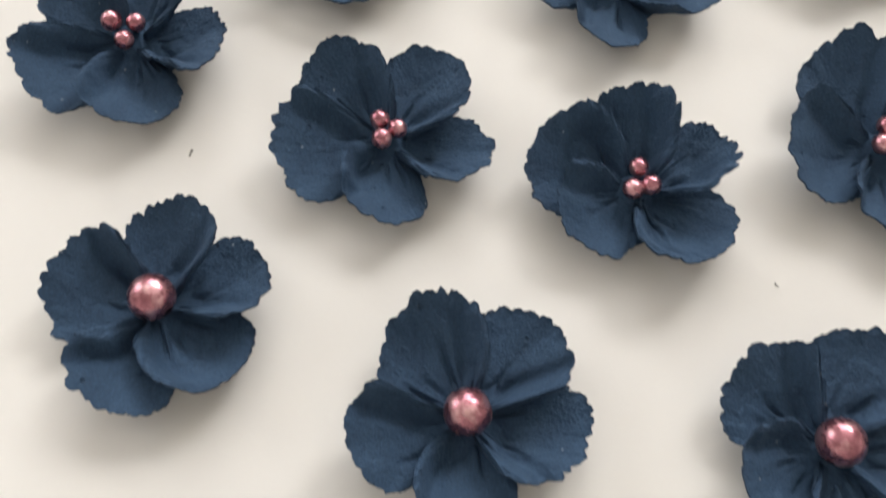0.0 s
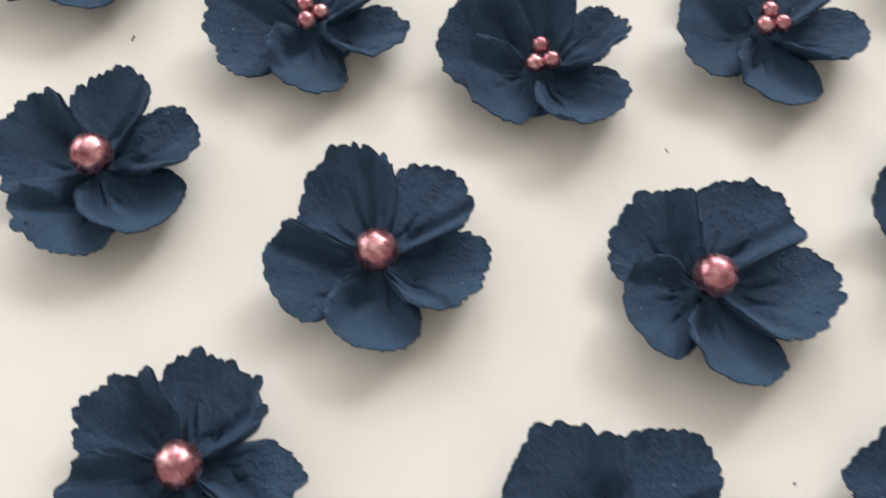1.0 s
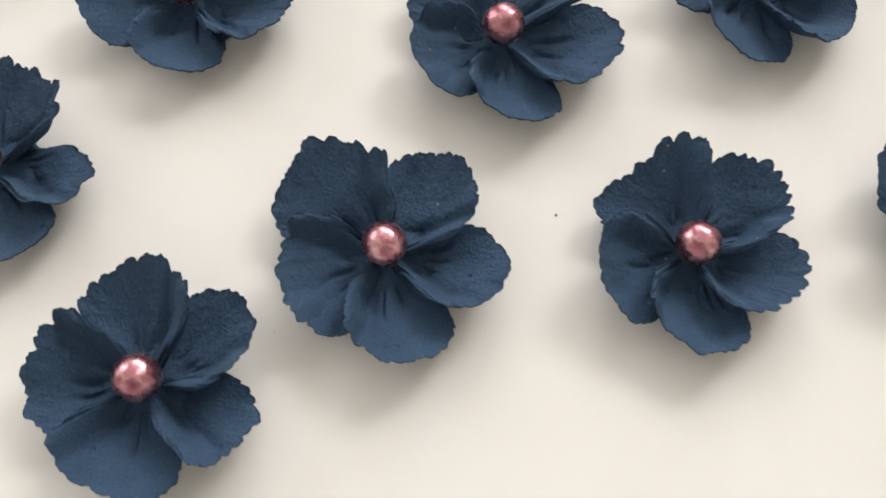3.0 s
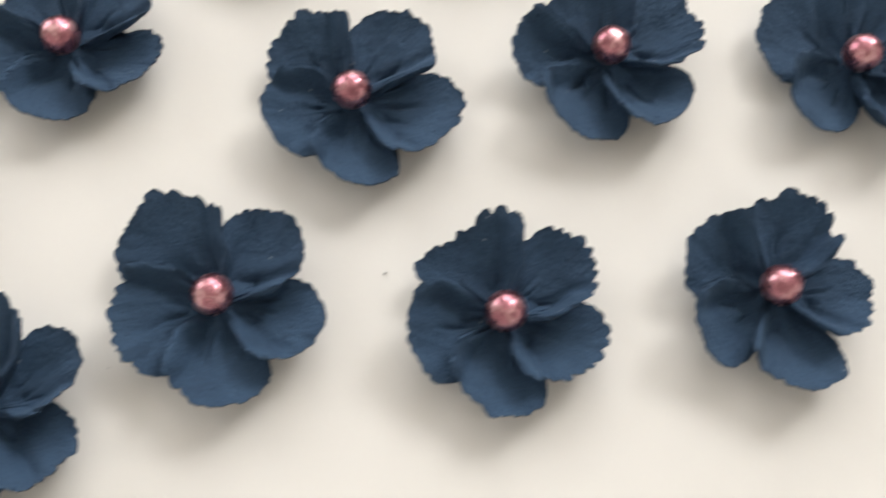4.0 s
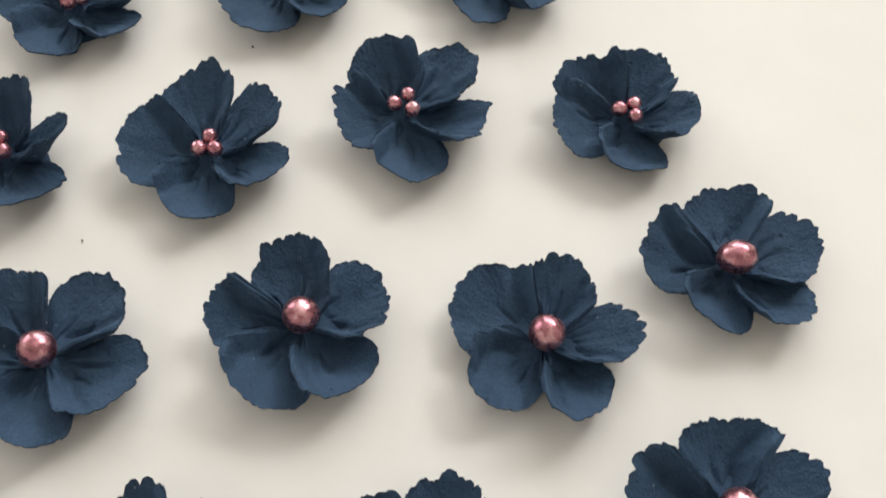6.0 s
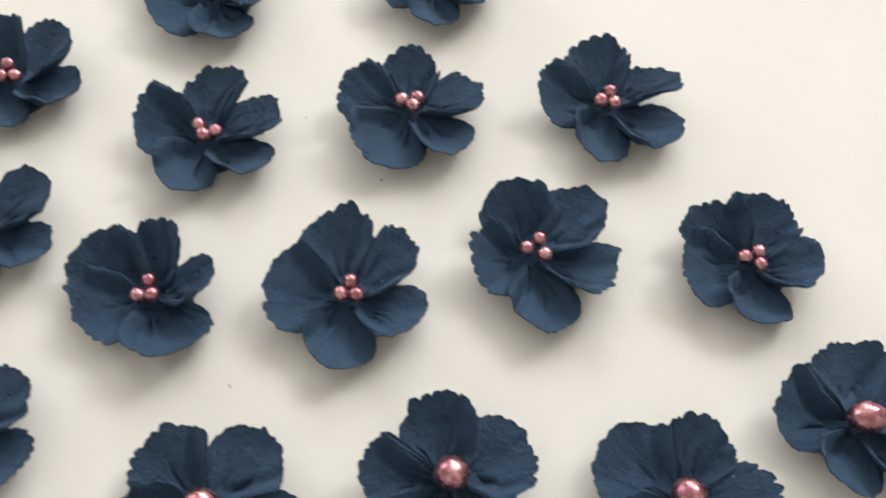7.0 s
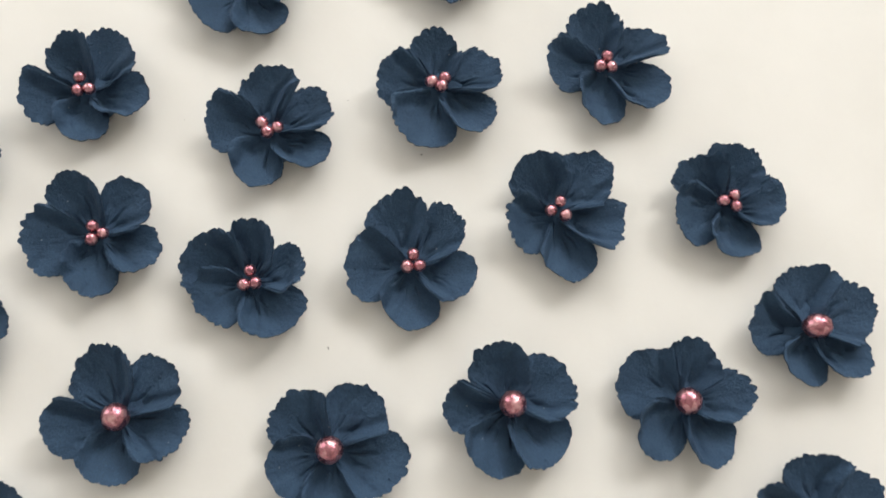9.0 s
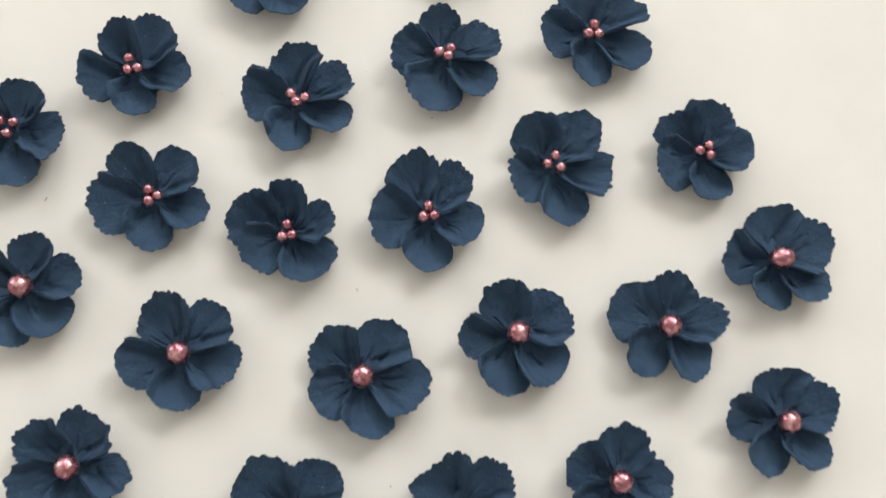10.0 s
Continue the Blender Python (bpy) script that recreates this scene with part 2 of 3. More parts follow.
def petal_mesh(rng, tip, length, to_cw, cw, to_ccw, ccw, lift=0.0, edge=(38, 12, 46, 8), full=0.52):
    """One petal, in millimetres and degrees round the flower's middle: the outermost point (tip, length), the shoulder on the
    clockwise side, which stands up over the next petal (to_cw degrees off, cw long), the tucked one (to_ccw, ccw), and the
    free edge from the clockwise shoulder inwards (edge: degrees off, distance, twice)."""
    mid_a, mid_r, ear_a, ear_r = edge
    knots = [(tip + to_ccw + 24, 0.38 * ccw), (tip + to_ccw + 13, 0.68 * ccw), (tip + to_ccw, ccw), (tip + 0.5 * to_ccw, full * (length + ccw)),
             (tip, length), (tip - 0.5 * to_cw, 0.52 * (length + cw))]
    if cw - mid_r > 1.5:
        knots.append((tip - to_cw, cw))
    knots += [(tip - mid_a, mid_r), (tip - ear_a, ear_r), (tip - ear_a - 4, 0.55 * ear_r)]
    rim = spline([(r * math.cos(radians(a)), r * math.sin(radians(a))) for a, r in knots], NS)
    s = np.linspace(0, 1, NS)
    out = rim / np.linalg.norm(rim, axis=1)[:, None]
    along = np.concatenate([[0], np.cumsum(np.linalg.norm(np.diff(rim, axis=0), axis=1))])
    corner = s[np.argmin(np.hypot(*(rim - mid_r * np.array([math.cos(radians(tip - mid_a)), math.sin(radians(tip - mid_a))])).T))]
    torn = rng.uniform(0.85, 1.1) if math.sin(radians(tip)) > -0.35 else rng.uniform(0.45, 0.85)
    ends = torn * (1 - 0.55 * step(s, corner - 0.05, corner + 0.05))
    jag = teeth(rng, along) * ends + 0.6 * torn * teeth(rng, along, 2.4) + 0.3 * smooth_wave(rng, 6, s) - 0.15
    rim = rim + out * jag[:, None]
    v = np.linspace(0.04, 1, NV) ** 0.9
    S, V = np.meshgrid(s, v, indexing="ij")
    bend = radians(1) * 5 * rng.uniform(-1, 1) * V * (1 - V)
    X, Y = rim[:, :1] * V, rim[:, 1:] * V
    X, Y = X * np.cos(bend) - Y * np.sin(bend), X * np.sin(bend) + Y * np.cos(bend)
    R = np.hypot(X, Y)
    far = np.minimum(R / length, 1.1)
    radii, angles = zip(*sorted([(0.5 * ear_r, ear_a + 4), (ear_r, ear_a), (mid_r, mid_a), *([(cw, to_cw)] if cw - mid_r > 1.5 else [])]))
    aside = (tip - np.degrees(np.arctan2(Y, X)) + 180) % 360 - 180                             # degrees clockwise of the tip
    edge_at = np.interp(R, radii, angles)
    gap = np.radians(np.maximum(edge_at - aside, 0)) * R                                       # distance from the free edge
    turn = np.clip((aside + to_ccw + 14) / (edge_at + to_ccw + 14), 0, 1)
    free = np.exp(-(gap / 2.2) ** 2)
    rise = np.clip((R - 3.0) / 4.0, 0, 1) * (1 - 0.8 * step(far, 0.72, 1.0))
    high = 5.2 + 6.3 * turn + 1.8 * turn ** 4 + lift * (0.4 + 0.6 * turn) + 0.5 * smooth_wave(rng, 5, S)
    Z = 2.3 + (high - 2.3) * far ** 1.2
    Z -= 1.9 * np.sin(np.pi * turn ** 0.95) ** 1.2 * np.sin(np.pi * np.minimum(far, 1) ** 1.2) ** 0.8         # hollow of the cup
    Z -= 3.0 * np.clip((0.20 - S) / 0.20, 0, 1) ** 1.2 * np.clip(1.25 - far, 0, 1)             # tucked side dips under
    lip = rng.uniform(1.4, 2.5)
    Z += lip * (1 - step(gap, 0.7, 3.6) - 0.3 * (1 - step(gap, 0, 0.8))) * rise                # rolled lip of the free edge
    Z -= rng.uniform(0.9, 1.7) * np.exp(-((gap - 4.0) / 1.5) ** 2) * rise                      # furrow behind the lip
    fan = np.clip(S + 0.04 * smooth_wave(rng, 4, V), 0, 1)
    reach = np.clip((V - 0.10) / 0.12, 0, 1)
    fold = np.abs(smooth_wave(rng, 9, fan)) - 0.4
    Z += 0.8 * fold * np.exp(-((V - 0.36) / 0.22) ** 2)                                        # gathers round the middle
    for middle in np.linspace(0.2, 0.82, 5) + rng.uniform(-0.06, 0.06, 5):                     # pleats drawn out from the middle
        end = rng.uniform(0.42, 0.8)
        Z -= rng.uniform(0.4, 1.25) * np.exp(-((fan - middle) / rng.uniform(0.013, 0.028)) ** 2) * reach * (1 - step(V, end - 0.25, end))
    Z += (0.75 * smooth_wave(rng, 8, S) + 0.35 * smooth_wave(rng, 17, S)) * np.clip((V - 0.45) / 0.55, 0, 1) ** 1.5   # ruffled rim
    Z += 0.30 * smooth_wave(rng, 9, S) * smooth_wave(rng, 5, V) + 0.15 * smooth_wave(rng, 18, S) * smooth_wave(rng, 10, V)
    Z += 0.25 * (0.6 * wave(rng, 26, NS)[:, None] + 0.4 * wave(rng, 50, NS)[:, None]) * np.clip((V - 0.75) / 0.25, 0, 1)
    rough = np.clip((V - 0.75) / 0.25, 0, 1)
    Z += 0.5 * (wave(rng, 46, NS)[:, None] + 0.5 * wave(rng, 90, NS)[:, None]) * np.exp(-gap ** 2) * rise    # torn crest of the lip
    Z += (0.05 + 0.13 * rough) * rng.uniform(-1, 1, Z.shape)                                    # crumbly edges
    thick = 0.85 + 2.4 * (1 - V) ** 1.1 + 0.2 * free
    top = np.stack([X, Y, Z], axis=2)
    low = np.stack([X * 0.985, Y * 0.985, np.maximum(Z - thick, 0.3)], axis=2)
    loop = [(0, j) for j in range(NV)] + [(i, NV - 1) for i in range(1, NS)] + [(NS - 1, j) for j in range(NV - 2, -1, -1)] + [(i, 0) for i in range(NS - 2, 0, -1)]
    I, J = np.array(loop).T
    inner = top[np.clip(I, 2, NS - 3), np.clip(J, 2, NV - 3)]
    side = top[I, J] - inner
    side[:, 2] = 0
    side /= np.maximum(np.linalg.norm(side, axis=1), 1e-6)[:, None]
    ring = (top[I, J] + low[I, J]) / 2 + side * 0.22
    verts = np.vstack([top.reshape(-1, 3), low.reshape(-1, 3), ring]) * 0.001
    n = NS * NV
    cell = (np.arange(NS - 1)[:, None] * NV + np.arange(NV - 1)).ravel()
    up = np.stack([cell, cell + 1, cell + NV + 1, cell + NV], axis=1)[:, ::-1]
    down = up[:, ::-1] + n
    edge = I * NV + J
    k = np.arange(len(loop))
    k2 = np.roll(k, -1)
    sides = np.vstack([np.stack([edge[k], edge[k2], 2 * n + k2, 2 * n + k], axis=1), np.stack([2 * n + k, 2 * n + k2, n + edge[k2], n + edge[k]], axis=1)])[:, ::-1]
    faces = np.vstack([up, down, sides])
    me = bpy.data.meshes.new("petal")
    me.from_pydata(verts.tolist(), [], faces.tolist())
    flat = np.column_stack([S.ravel(), V.ravel()])
    uv = np.vstack([flat, flat, np.column_stack([s[I], v[J]])])
    layer = me.uv_layers.new(name="piping")
    index = np.zeros(len(me.loops), dtype=np.int32)
    me.loops.foreach_get("vertex_index", index)
    layer.data.foreach_set("uv", uv[index].astype(np.float32).ravel())
    me.shade_smooth()
    me.materials.append(CREAM)
    return me


def lathe(name, rows, rng, material, rough):
    """A lump: rings of (radius, height) in millimetres, uneven by `rough`."""
    count = 28
    wob = [1 + rough * smooth_wave(rng, 6, np.linspace(0, 1, count, endpoint=False)) for _ in rows]
    verts, faces = [], []
    for (r, z), w in zip(rows, wob):
        for i in range(count):
            a = 2 * math.pi * i / count
            verts.append((0.001 * r * w[i] * math.cos(a), 0.001 * r * w[i] * math.sin(a), 0.001 * z))
    for k in range(len(rows) - 1):
        for i in range(count):
            j = (i + 1) % count
            faces.append((k * count + i, k * count + j, (k + 1) * count + j, (k + 1) * count + i))
    faces.append(tuple(range(count))[::-1])
    faces.append(tuple((len(rows) - 1) * count + i for i in range(count)))
    me = bpy.data.meshes.new(name)
    me.from_pydata(verts, [], faces)
    me.shade_smooth()
    me.materials.append(material)
    return me


def pearl_mesh(rng, radius, squash):
    bm = bmesh.new()
    bmesh.ops.create_icosphere(bm, subdivisions=4, radius=1)
    off = Vector(rng.uniform(-9, 9, 3))
    for v in bm.verts:
        d = v.co.copy()
        v.co = d * radius * (1 + 0.022 * noise.noise(d * 1.6 + off) + 0.010 * noise.noise(d * 5 + off))
        v.co.z *= squash
    for f in bm.faces:
        f.smooth = True
    return mesh_from("pearl", bm, PEARL)


made_flowers = 0


def flower(x, y, beads, petals, pearl=(1, 1, 1)):
    """A piped flower at (x, y): one large pearl, or small ones at the places given in millimetres, and its petals."""
    global made_flowers
    made_flowers += 1
    rng = np.random.default_rng(100 + made_flowers)
    if beads:
        text = "navy piped flower with three small rose-gold pearls on cream table"
    else:
        text = "navy piped flower with one large rose-gold pearl on cream table"
    ob = tagged(new("piped_flower"), text, "flower", "piped flowers on the table")
    ob.matrix_basis = pose(x, y, 0)
    top = 5.0 if beads else 3.6
    part("base", lathe("base", [(9.5, 0.0), (10.2, 0.6), (9.0, 1.4), (6.0, 1.9), (3.4, 2.4), (2.2, top - 0.5), (1.4, top), (0.2, top)], rng, CREAM, 0.12), ob)
    for row in petals:
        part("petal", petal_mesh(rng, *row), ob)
    if beads:
        for bx, by in beads:
            size = rng.uniform(1.82, 2.12) * 0.001
            part("pearl", pearl_mesh(rng, size, rng.uniform(0.95, 1.1)), ob, "small rose-gold lustre pearl",
                 pose(bx * 0.001, by * 0.001, 0.0070, *rng.uniform(0, 90, 3)))
    else:
        part("pearl", pearl_mesh(rng, 0.00412, 1.0), ob, "large rubbed rose-gold lustre pearl",
             pose(0, 0, 0.0078, *rng.uniform(0, 360, 3)) if pearl == (1, 1, 1) else pose(0, 0, 0.0078, 0, 0, 12) @ Matrix.Diagonal((*pearl, 1)))


flower(-0.0221, 0.1328, [(-1.5, 2.9), (-1.4, -1.6), (2.1, -0.7)], [
    (348, 20.8, 30, 15.5, 36, 17.0, -0.6, (29, 14.1, 51, 7.4)),
    (272, 18.2, 29, 14.1, 31, 16.0, -1.3, (32, 13.5, 52, 9.8)),
    (192, 18.1, 23, 15.5, 39, 17.3, 0.1, (24, 9.9, 21, 4.9)),
    (116, 17.3, 25, 14.9, 36, 15.0, 1.3, (35, 9.8, 57, 5.1)),
    (57, 19.8, 42, 15.6, 35, 18.7, 0.9, (42, 13.0, 55, 8.1)),
])
flower(0.0371, 0.1244, [(-2.3, 1.6), (-0.3, -1.5), (2.8, 0.6)], [
    (333, 20.9, 31, 15.0, 26, 18.7, -0.9, (28, 14.5, 50, 6.5)),
    (260, 19.9, 36, 15.2, 28, 15.5, -1.2, (35, 15.0, 57, 10.0)),
    (176, 19.3, 26, 17.8, 33, 17.5, 0.4, (40, 11.2, 46, 6.6)),
    (93, 19.9, 34, 16.2, 39, 16.5, 1.3, (27, 13.1, 25, 7.2)),
    (29, 21.0, 30, 16.8, 30, 18.5, 0.3, (28, 16.3, 34, 8.0)),
])
flower(0.0900, 0.1454, [(-2.5, 0.3), (1.8, 1.9), (0.9, -1.1)], [
    (319, 21.8, 26, 17.4, 30, 18.4, -1.1, (30, 13.6, 44, 4.7)),
    (254, 22.7, 40, 17.7, 34, 19.4, -1.1, (36, 18.7, 51, 15.8)),
    (181, 19.2, 36, 15.2, 27, 17.7, 0.4, (47, 10.4, 44, 4.8)),
    (96, 17.7, 39, 11.3, 31, 16.6, 1.3, (47, 10.2, 63, 6.2)),
    (21, 21.1, 39, 16.1, 33, 17.5, 0.2, (33, 15.3, 36, 9.3)),
])
flower(0.1454, 0.1582, [(-0.0, 2.5), (-2.3, -1.3), (1.7, -1.3)], [
    (331, 23.4, 29, 18.0, 30, 19.8, -0.9, (36, 16.1, 38, 8.4)),
    (268, 21.7, 35, 14.8, 26, 17.6, -1.2, (35, 15.3, 57, 10.1)),
    (188, 20.4, 26, 18.1, 30, 17.4, 0.2, (39, 10.7, 51, 6.0)),
    (97, 19.7, 26, 12.0, 41, 18.0, 1.3, (36, 9.3, 45, 5.8)),
    (31, 20.1, 22, 18.7, 33, 15.8, 0.4, (25, 11.3, 32, 6.0)),
])
flower(-0.0106, 0.0857, [(-1.3, 1.8), (2.1, -0.1), (-0.9, -2.3)], [
    (342, 20.3, 31, 15.5, 31, 15.8, -0.7, (35, 14.1, 41, 9.1)),
    (273, 19.8, 48, 13.4, 21, 17.5, -1.3, (43, 12.6, 65, 8.1)),
    (192, 21.1, 33, 16.8, 34, 19.6, 0.1, (40, 12.6, 44, 5.6)),
    (120, 20.2, 27, 13.0, 30, 19.0, 3.2, (38, 8.1, 49, 5.2)),
    (42, 19.3, 33, 13.4, 43, 16.8, 0.6, (36, 12.4, 42, 7.6)),
])
flower(0.0370, 0.0749, [(-0.2, 2.8), (-1.6, -1.7), (1.8, -0.9)], [
    (311, 20.1, 33, 17.1, 38, 17.0, 0.0, (43, 15.2, 54, 10.2)),
    (210, 17.8, 38, 13.0, 41, 15.2, -0.3, (38, 12.7, 59, 5.5)),
    (156, 20.9, 32, 15.6, 39, 18.9, 0.8, (43, 11.9, 50, 7.8)),
    (97, 17.8, 27, 14.8, 15, 18.0, 4.5, (41, 11.7, 60, 7.7)),
    (26, 17.5, 48, 13.2, 24, 16.4, 3.8, (34, 13.7, 49, 11.1)),
])
flower(0.0860, 0.0845, [(-0.1, 2.5), (-1.7, -1.5), (2.2, -0.9)], [
    (350, 20.0, 42, 15.5, 26, 17.7, -0.6, (45, 12.9, 55, 6.7)),
    (269, 21.2, 36, 15.0, 33, 17.9, -1.2, (39, 14.8, 48, 10.6)),
    (182, 20.4, 34, 16.2, 43, 18.8, 0.3, (37, 12.6, 40, 6.6)),
    (105, 22.2, 25, 16.4, 38, 19.5, 1.3, (29, 12.5, 26, 7.8)),
    (43, 20.0, 28, 12.7, 31, 19.8, 0.6, (30, 11.1, 42, 6.0)),
])
flower(0.1309, 0.1057, [(0.4, 2.8), (-2.5, -0.6), (2.3, -1.8)], [
    (355, 20.3, 34, 19.9, 21, 19.4, -0.4, (43, 14.9, 59, 5.4)),
    (281, 23.9, 32, 14.2, 30, 20.4, -1.3, (31, 16.3, 35, 10.8)),
    (200, 16.8, 38, 12.3, 45, 17.0, -0.1, (43, 10.4, 40, 6.6)),
    (116, 19.0, 23, 15.2, 40, 17.6, 1.3, (32, 12.5, 49, 9.3)),
    (47, 22.4, 32, 15.3, 39, 18.6, 0.7, (42, 12.3, 39, 7.5)),
])
flower(0.1871, 0.1136, [(1.1, 2.2), (-2.5, -0.2), (1.7, -1.6)], [
    (356, 17.2, 39, 12.4, 40, 17.3, -0.4, (39, 12.8, 50, 8.8)),
    (274, 18.9, 30, 16.1, 38, 16.7, -1.3, (27, 16.1, 44, 11.8)),
    (198, 19.9, 35, 16.1, 39, 18.5, -0.1, (31, 15.9, 45, 12.1)),
    (145, 18.9, 37, 13.9, 22, 19.5, 1.0, (46, 11.5, 50, 7.0)),
    (68, 18.5, 34, 11.5, 45, 18.1, 1.0, (48, 8.6, 53, 5.3)),
])
flower(-0.0627, 0.1077, [(-2.6, 1.8), (2.2, 1.4), (0.4, -2.7)], [
    (346, 20.5, 28, 19.4, 39, 16.3, -0.4, (30, 15.2, 38, 9.8)),
    (282, 22.2, 36, 16.2, 24, 19.7, -0.8, (40, 12.6, 48, 8.1)),
    (198, 20.8, 11, 15.6, 44, 20.7, -0.0, (15, 12.2, 23, 7.8)),
    (137, 15.0, 35, 11.5, 31, 16.6, 1.1, (39, 9.0, 47, 5.8)),
    (72, 17.4, 48, 15.0, 34, 15.7, 1.1, (52, 12.3, 60, 7.9)),
])
flower(-0.0506, 0.0513, (), [
    (312, 20.7, 24, 17.4, 33, 17.9, -0.7, (38, 13.7, 60, 8.4)),
    (248, 20.1, 37, 13.7, 32, 19.2, -0.6, (26, 10.3, 35, 6.6)),
    (164, 18.6, 42, 14.0, 38, 17.2, 0.4, (46, 10.2, 56, 5.9)),
    (75, 18.5, 32, 15.2, 38, 15.9, 0.7, (37, 12.3, 40, 7.5)),
    (10, 20.2, 31, 14.9, 37, 17.6, -0.1, (28, 13.9, 33, 8.6)),
])
flower(0.0038, 0.0312, (), [
    (346, 20.5, 42, 14.8, 26, 18.6, -0.4, (42, 14.4, 51, 9.1)),
    (273, 19.3, 40, 16.0, 25, 17.2, -0.8, (39, 15.4, 52, 10.3)),
    (185, 20.4, 20, 16.3, 38, 17.8, 0.1, (25, 11.5, 24, 6.7)),
    (110, 21.1, 29, 16.0, 45, 16.4, 0.8, (37, 12.4, 45, 8.3)),
    (47, 21.4, 35, 16.3, 32, 18.0, 0.4, (36, 14.1, 37, 9.9)),
])
flower(0.0659, 0.0261, (), [
    (351, 23.2, 43, 17.1, 26, 20.7, -0.3, (48, 13.8, 51, 8.2)),
    (279, 21.3, 41, 12.5, 26, 20.3, -0.8, (33, 15.4, 46, 10.2)),
    (201, 18.8, 32, 13.4, 40, 17.2, -0.1, (32, 13.8, 53, 7.8)),
    (132, 20.3, 32, 15.6, 40, 18.4, 0.1, (32, 11.8, 37, 8.0)),
    (60, 21.4, 40, 17.3, 35, 17.5, -0.0, (41, 12.8, 38, 7.0)),
])
flower(0.1190, 0.0433, (), [
    (313, 21.2, 27, 18.9, 34, 17.8, -0.7, (36, 14.6, 52, 6.9)),
    (251, 21.8, 34, 17.8, 31, 19.4, -0.7, (28, 19.1, 41, 15.4)),
    (186, 20.8, 26, 16.5, 25, 17.9, 0.1, (24, 12.0, 21, 7.2)),
    (106, 19.0, 29, 14.5, 43, 15.8, 0.8, (43, 10.1, 65, 6.6)),
    (27, 19.4, 36, 16.3, 42, 17.1, 0.2, (40, 15.4, 51, 11.4)),
])
flower(0.1726, 0.0481, (), [
    (307, 20.5, 27, 19.1, 31, 16.7, -0.7, (33, 16.9, 39, 11.1)),
    (234, 21.3, 28, 17.5, 28, 16.9, -0.5, (38, 15.9, 58, 8.6)),
    (149, 22.5, 40, 14.7, 47, 18.5, -0.9, (41, 10.8, 46, 7.5)),
    (79, 19.1, 33, 14.1, 28, 16.5, 0.7, (41, 12.4, 47, 8.3)),
    (6, 20.9, 36, 12.2, 31, 18.3, -0.1, (32, 12.9, 45, 7.7)),
])
flower(0.2140, 0.0745, (), [
    (323, 20.4, 29, 16.3, 25, 18.3, -0.6, (37, 15.1, 48, 10.0)),
    (257, 19.4, 39, 16.2, 25, 17.0, -0.7, (31, 18.3, 45, 14.2)),
    (183, 22.0, 35, 17.7, 30, 18.1, 0.2, (30, 12.1, 27, 8.2)),
    (90, 20.0, 29, 16.1, 43, 17.6, -2.2, (30, 11.8, 28, 8.3)),
    (28, 22.1, 44, 15.1, 27, 19.4, -1.3, (52, 13.8, 56, 10.2)),
], pearl=(1.16, 0.98, 0.98))
flower(0.2143, 0.0165, (), [
    (313, 19.3, 27, 16.6, 26, 16.3, -0.7, (41, 12.0, 63, 9.0)),
    (240, 20.5, 31, 18.4, 26, 16.9, -0.6, (29, 19.3, 42, 13.0)),
    (181, 22.8, 29, 19.2, 21, 18.2, 0.2, (36, 12.8, 37, 7.8)),
    (94, 18.6, 32, 16.8, 39, 17.1, -1.7, (29, 11.1, 37, 7.5)),
    (24, 19.6, 44, 11.4, 29, 18.0, 0.1, (47, 9.8, 48, 6.2)),
])
flower(0.1550, -0.0058, (), [
    (281, 20.4, 35, 15.1, 31, 19.5, -0.8, (35, 15.1, 39, 10.8)),
    (210, 19.7, 23, 15.7, 30, 19.8, -0.2, (18, 16.8, 31, 11.3)),
    (149, 19.5, 28, 15.3, 38, 17.8, 0.6, (30, 11.9, 29, 8.1)),
    (75, 19.0, 38, 12.3, 38, 16.3, 0.7, (37, 12.6, 46, 9.3)),
    (0, 17.8, 42, 14.1, 29, 15.9, -0.2, (47, 11.4, 47, 5.7)),
])
flower(0.1018, -0.0172, (), [
    (347, 19.8, 54, 14.1, 23, 18.6, -0.4, (53, 13.5, 62, 9.0)),
    (270, 20.0, 43, 13.1, 30, 18.2, -0.8, (39, 14.9, 54, 10.6)),
    (197, 19.1, 32, 15.0, 37, 18.8, -0.0, (27, 16.2, 40, 12.6)),
    (102, 19.4, 17, 17.1, 57, 19.7, 0.8, (20, 13.6, 34, 7.8), 0.455),
    (38, 19.8, 41, 11.7, 33, 19.0, 0.3, (29, 13.5, 45, 7.9)),
])
flower(0.0455, -0.0205, (), [
    (346, 22.2, 28, 17.4, 28, 18.7, -0.4, (36, 13.1, 40, 6.6)),
    (277, 21.7, 33, 13.8, 33, 19.8, -0.8, (31, 14.4, 44, 9.3)),
    (197, 19.0, 34, 14.4, 45, 18.7, -0.0, (30, 15.7, 45, 9.9)),
    (127, 22.4, 35, 15.0, 43, 20.0, 0.7, (37, 11.1, 49, 7.9)),
    (48, 21.2, 41, 13.2, 39, 17.6, 0.4, (39, 12.0, 43, 7.7)),
])
flower(-0.0283, -0.0075, (), [
    (354, 20.9, 32, 15.0, 20, 16.3, -0.3, (36, 12.5, 33, 6.3)),
    (283, 20.2, 41, 11.2, 39, 19.0, -0.8, (36, 13.2, 48, 9.2)),
    (196, 19.0, 20, 14.2, 44, 17.6, -0.0, (22, 13.8, 33, 8.5)),
    (144, 19.5, 36, 15.1, 27, 17.4, 0.6, (38, 12.4, 56, 8.0)),
    (80, 19.2, 49, 16.0, 26, 16.8, 0.7, (59, 13.7, 62, 8.9)),
])
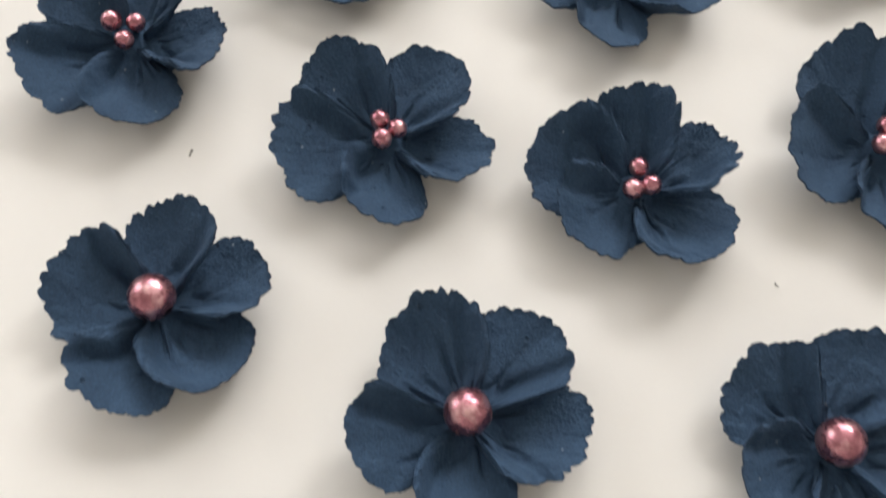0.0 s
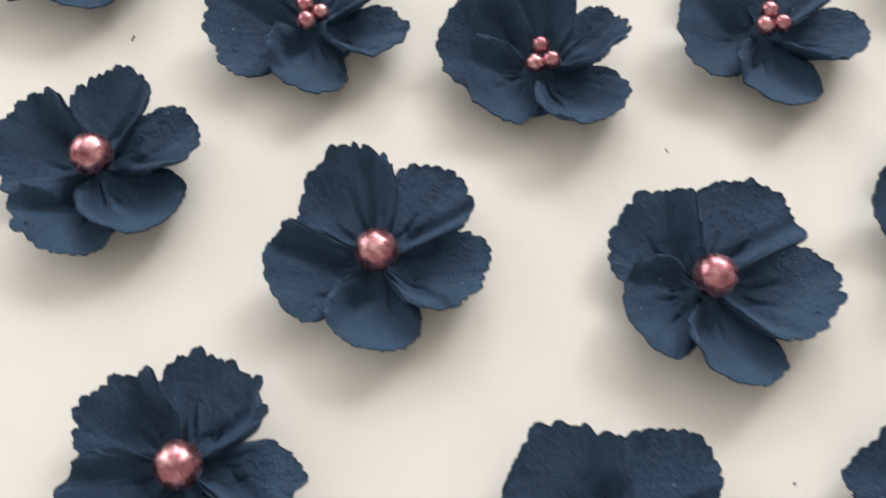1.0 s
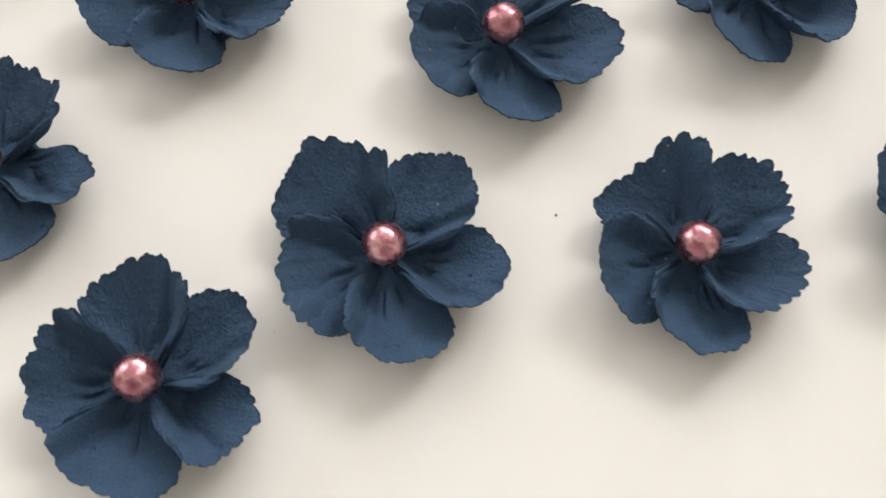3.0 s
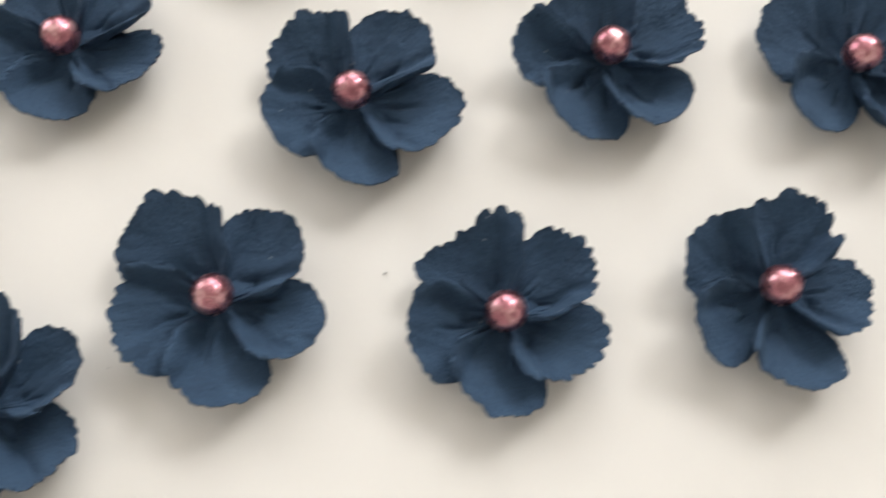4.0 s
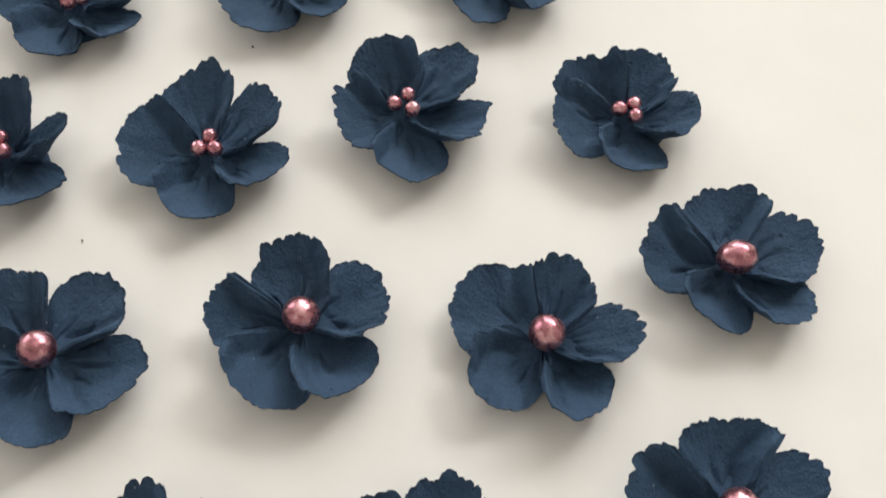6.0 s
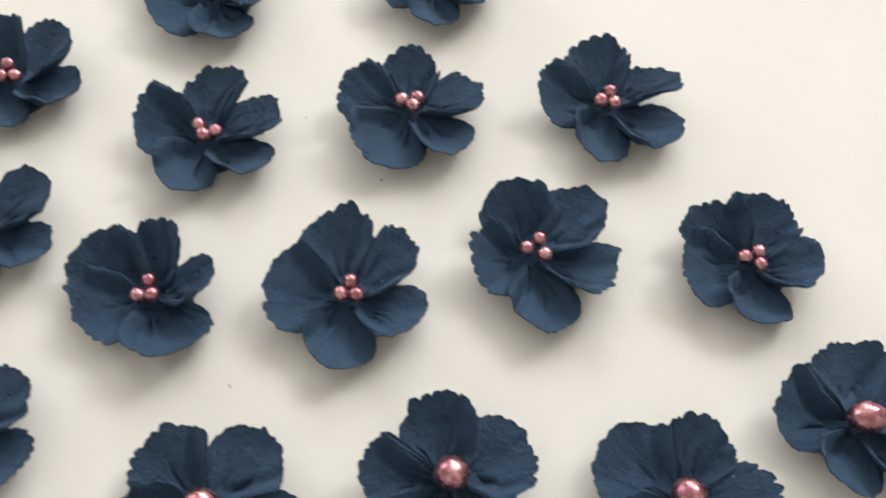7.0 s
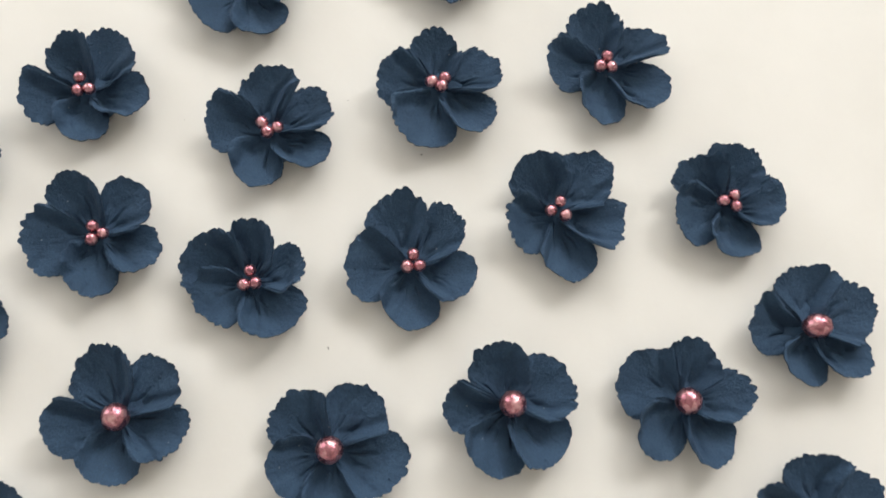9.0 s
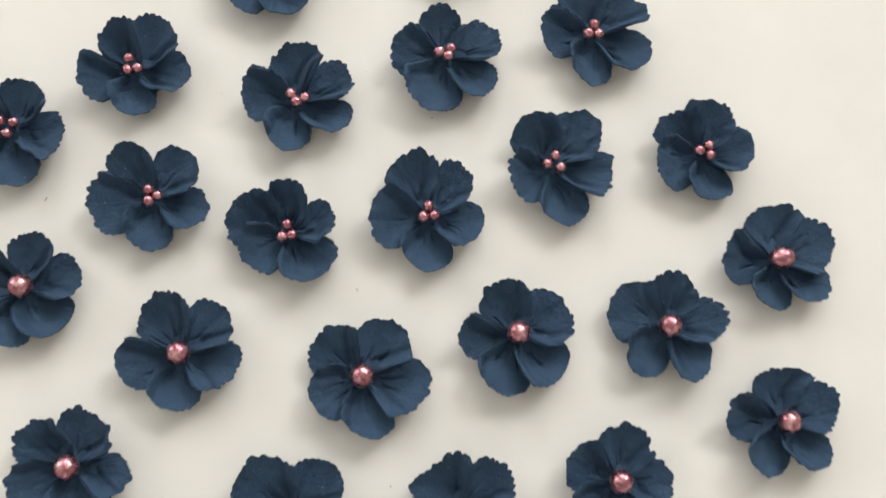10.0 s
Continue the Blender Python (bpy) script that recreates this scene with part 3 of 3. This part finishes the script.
flower(0.0057, -0.0461, (), [
    (340, 21.3, 31, 18.2, 23, 16.5, -0.5, (35, 14.2, 43, 9.1)),
    (261, 19.0, 37, 15.8, 32, 19.3, -0.7, (41, 12.3, 49, 7.9)),
    (174, 17.5, 38, 14.8, 39, 16.8, 0.3, (37, 12.9, 50, 6.8)),
    (92, 20.3, 30, 15.8, 41, 17.9, 0.8, (34, 14.0, 41, 10.6)),
    (37, 21.7, 30, 16.3, 26, 17.6, 0.3, (37, 13.5, 46, 10.4)),
])
flower(0.0234, 0.1756, [(-1.9, 2.2), (2.5, 1.6), (0.4, -3.1)], [
    (294, 21.6, 28, 16.5, 35, 17.8, -0.8, (31, 16.7, 38, 11.2)),
    (218, 20.0, 25, 16.0, 40, 19.3, -0.3, (23, 17.0, 42, 8.7)),
    (173, 23.4, 26, 18.6, 25, 19.7, 0.3, (30, 14.5, 38, 9.3)),
    (109, 21.0, 29, 18.0, 31, 22.5, 0.8, (33, 14.0, 41, 9.0)),
    (14, 17.4, 52, 16.0, 36, 17.3, 0.0, (38, 11.7, 50, 7.5)),
])
flower(0.0880, 0.1969, [(2.0, -0.8), (-1.8, -1.0), (-0.2, 1.9)], [
    (349, 20.1, 40, 19.1, 23, 17.3, -0.3, (46, 13.4, 61, 6.4)),
    (278, 22.9, 42, 13.4, 27, 17.7, -0.8, (30, 16.6, 46, 11.6)),
    (204, 19.8, 23, 15.4, 33, 19.2, -0.1, (27, 12.0, 35, 7.7)),
    (114, 19.5, 26, 16.0, 46, 18.0, 0.8, (30, 12.5, 38, 8.0)),
    (53, 19.3, 49, 17.1, 29, 19.9, 0.5, (53, 13.3, 61, 8.6)),
])

# ---- crumbs on the table ----
def crumbs():
    rng = np.random.default_rng(7)
    bm = bmesh.new()
    spots = [(0.0773, -0.0102), (0.0265, -0.0354), (-0.0488, 0.0838), (-0.0486, 0.0842), (-0.0489, 0.0833), (0.0090, 0.1272), (0.0622, 0.0570), (0.0772, -0.0103), (0.0863, 0.1225), (0.0625, 0.0565), (0.0608, 0.1391)]
    for x, y in spots:
        r = rng.uniform(0.00014, 0.00030)
        for v in bmesh.ops.create_icosphere(bm, subdivisions=1, radius=r, matrix=Matrix.Translation((x, y, 0.6 * r)))["verts"]:
            v.co += Vector(rng.uniform(-0.3, 0.3, 3)) * r
    ob = new("crumbs", mesh_from("crumbs", bm, CRUMB))
    tagged(ob, "tiny dark crumbs scattered on the cream table", "crumbs", kind="stuff")


crumbs()
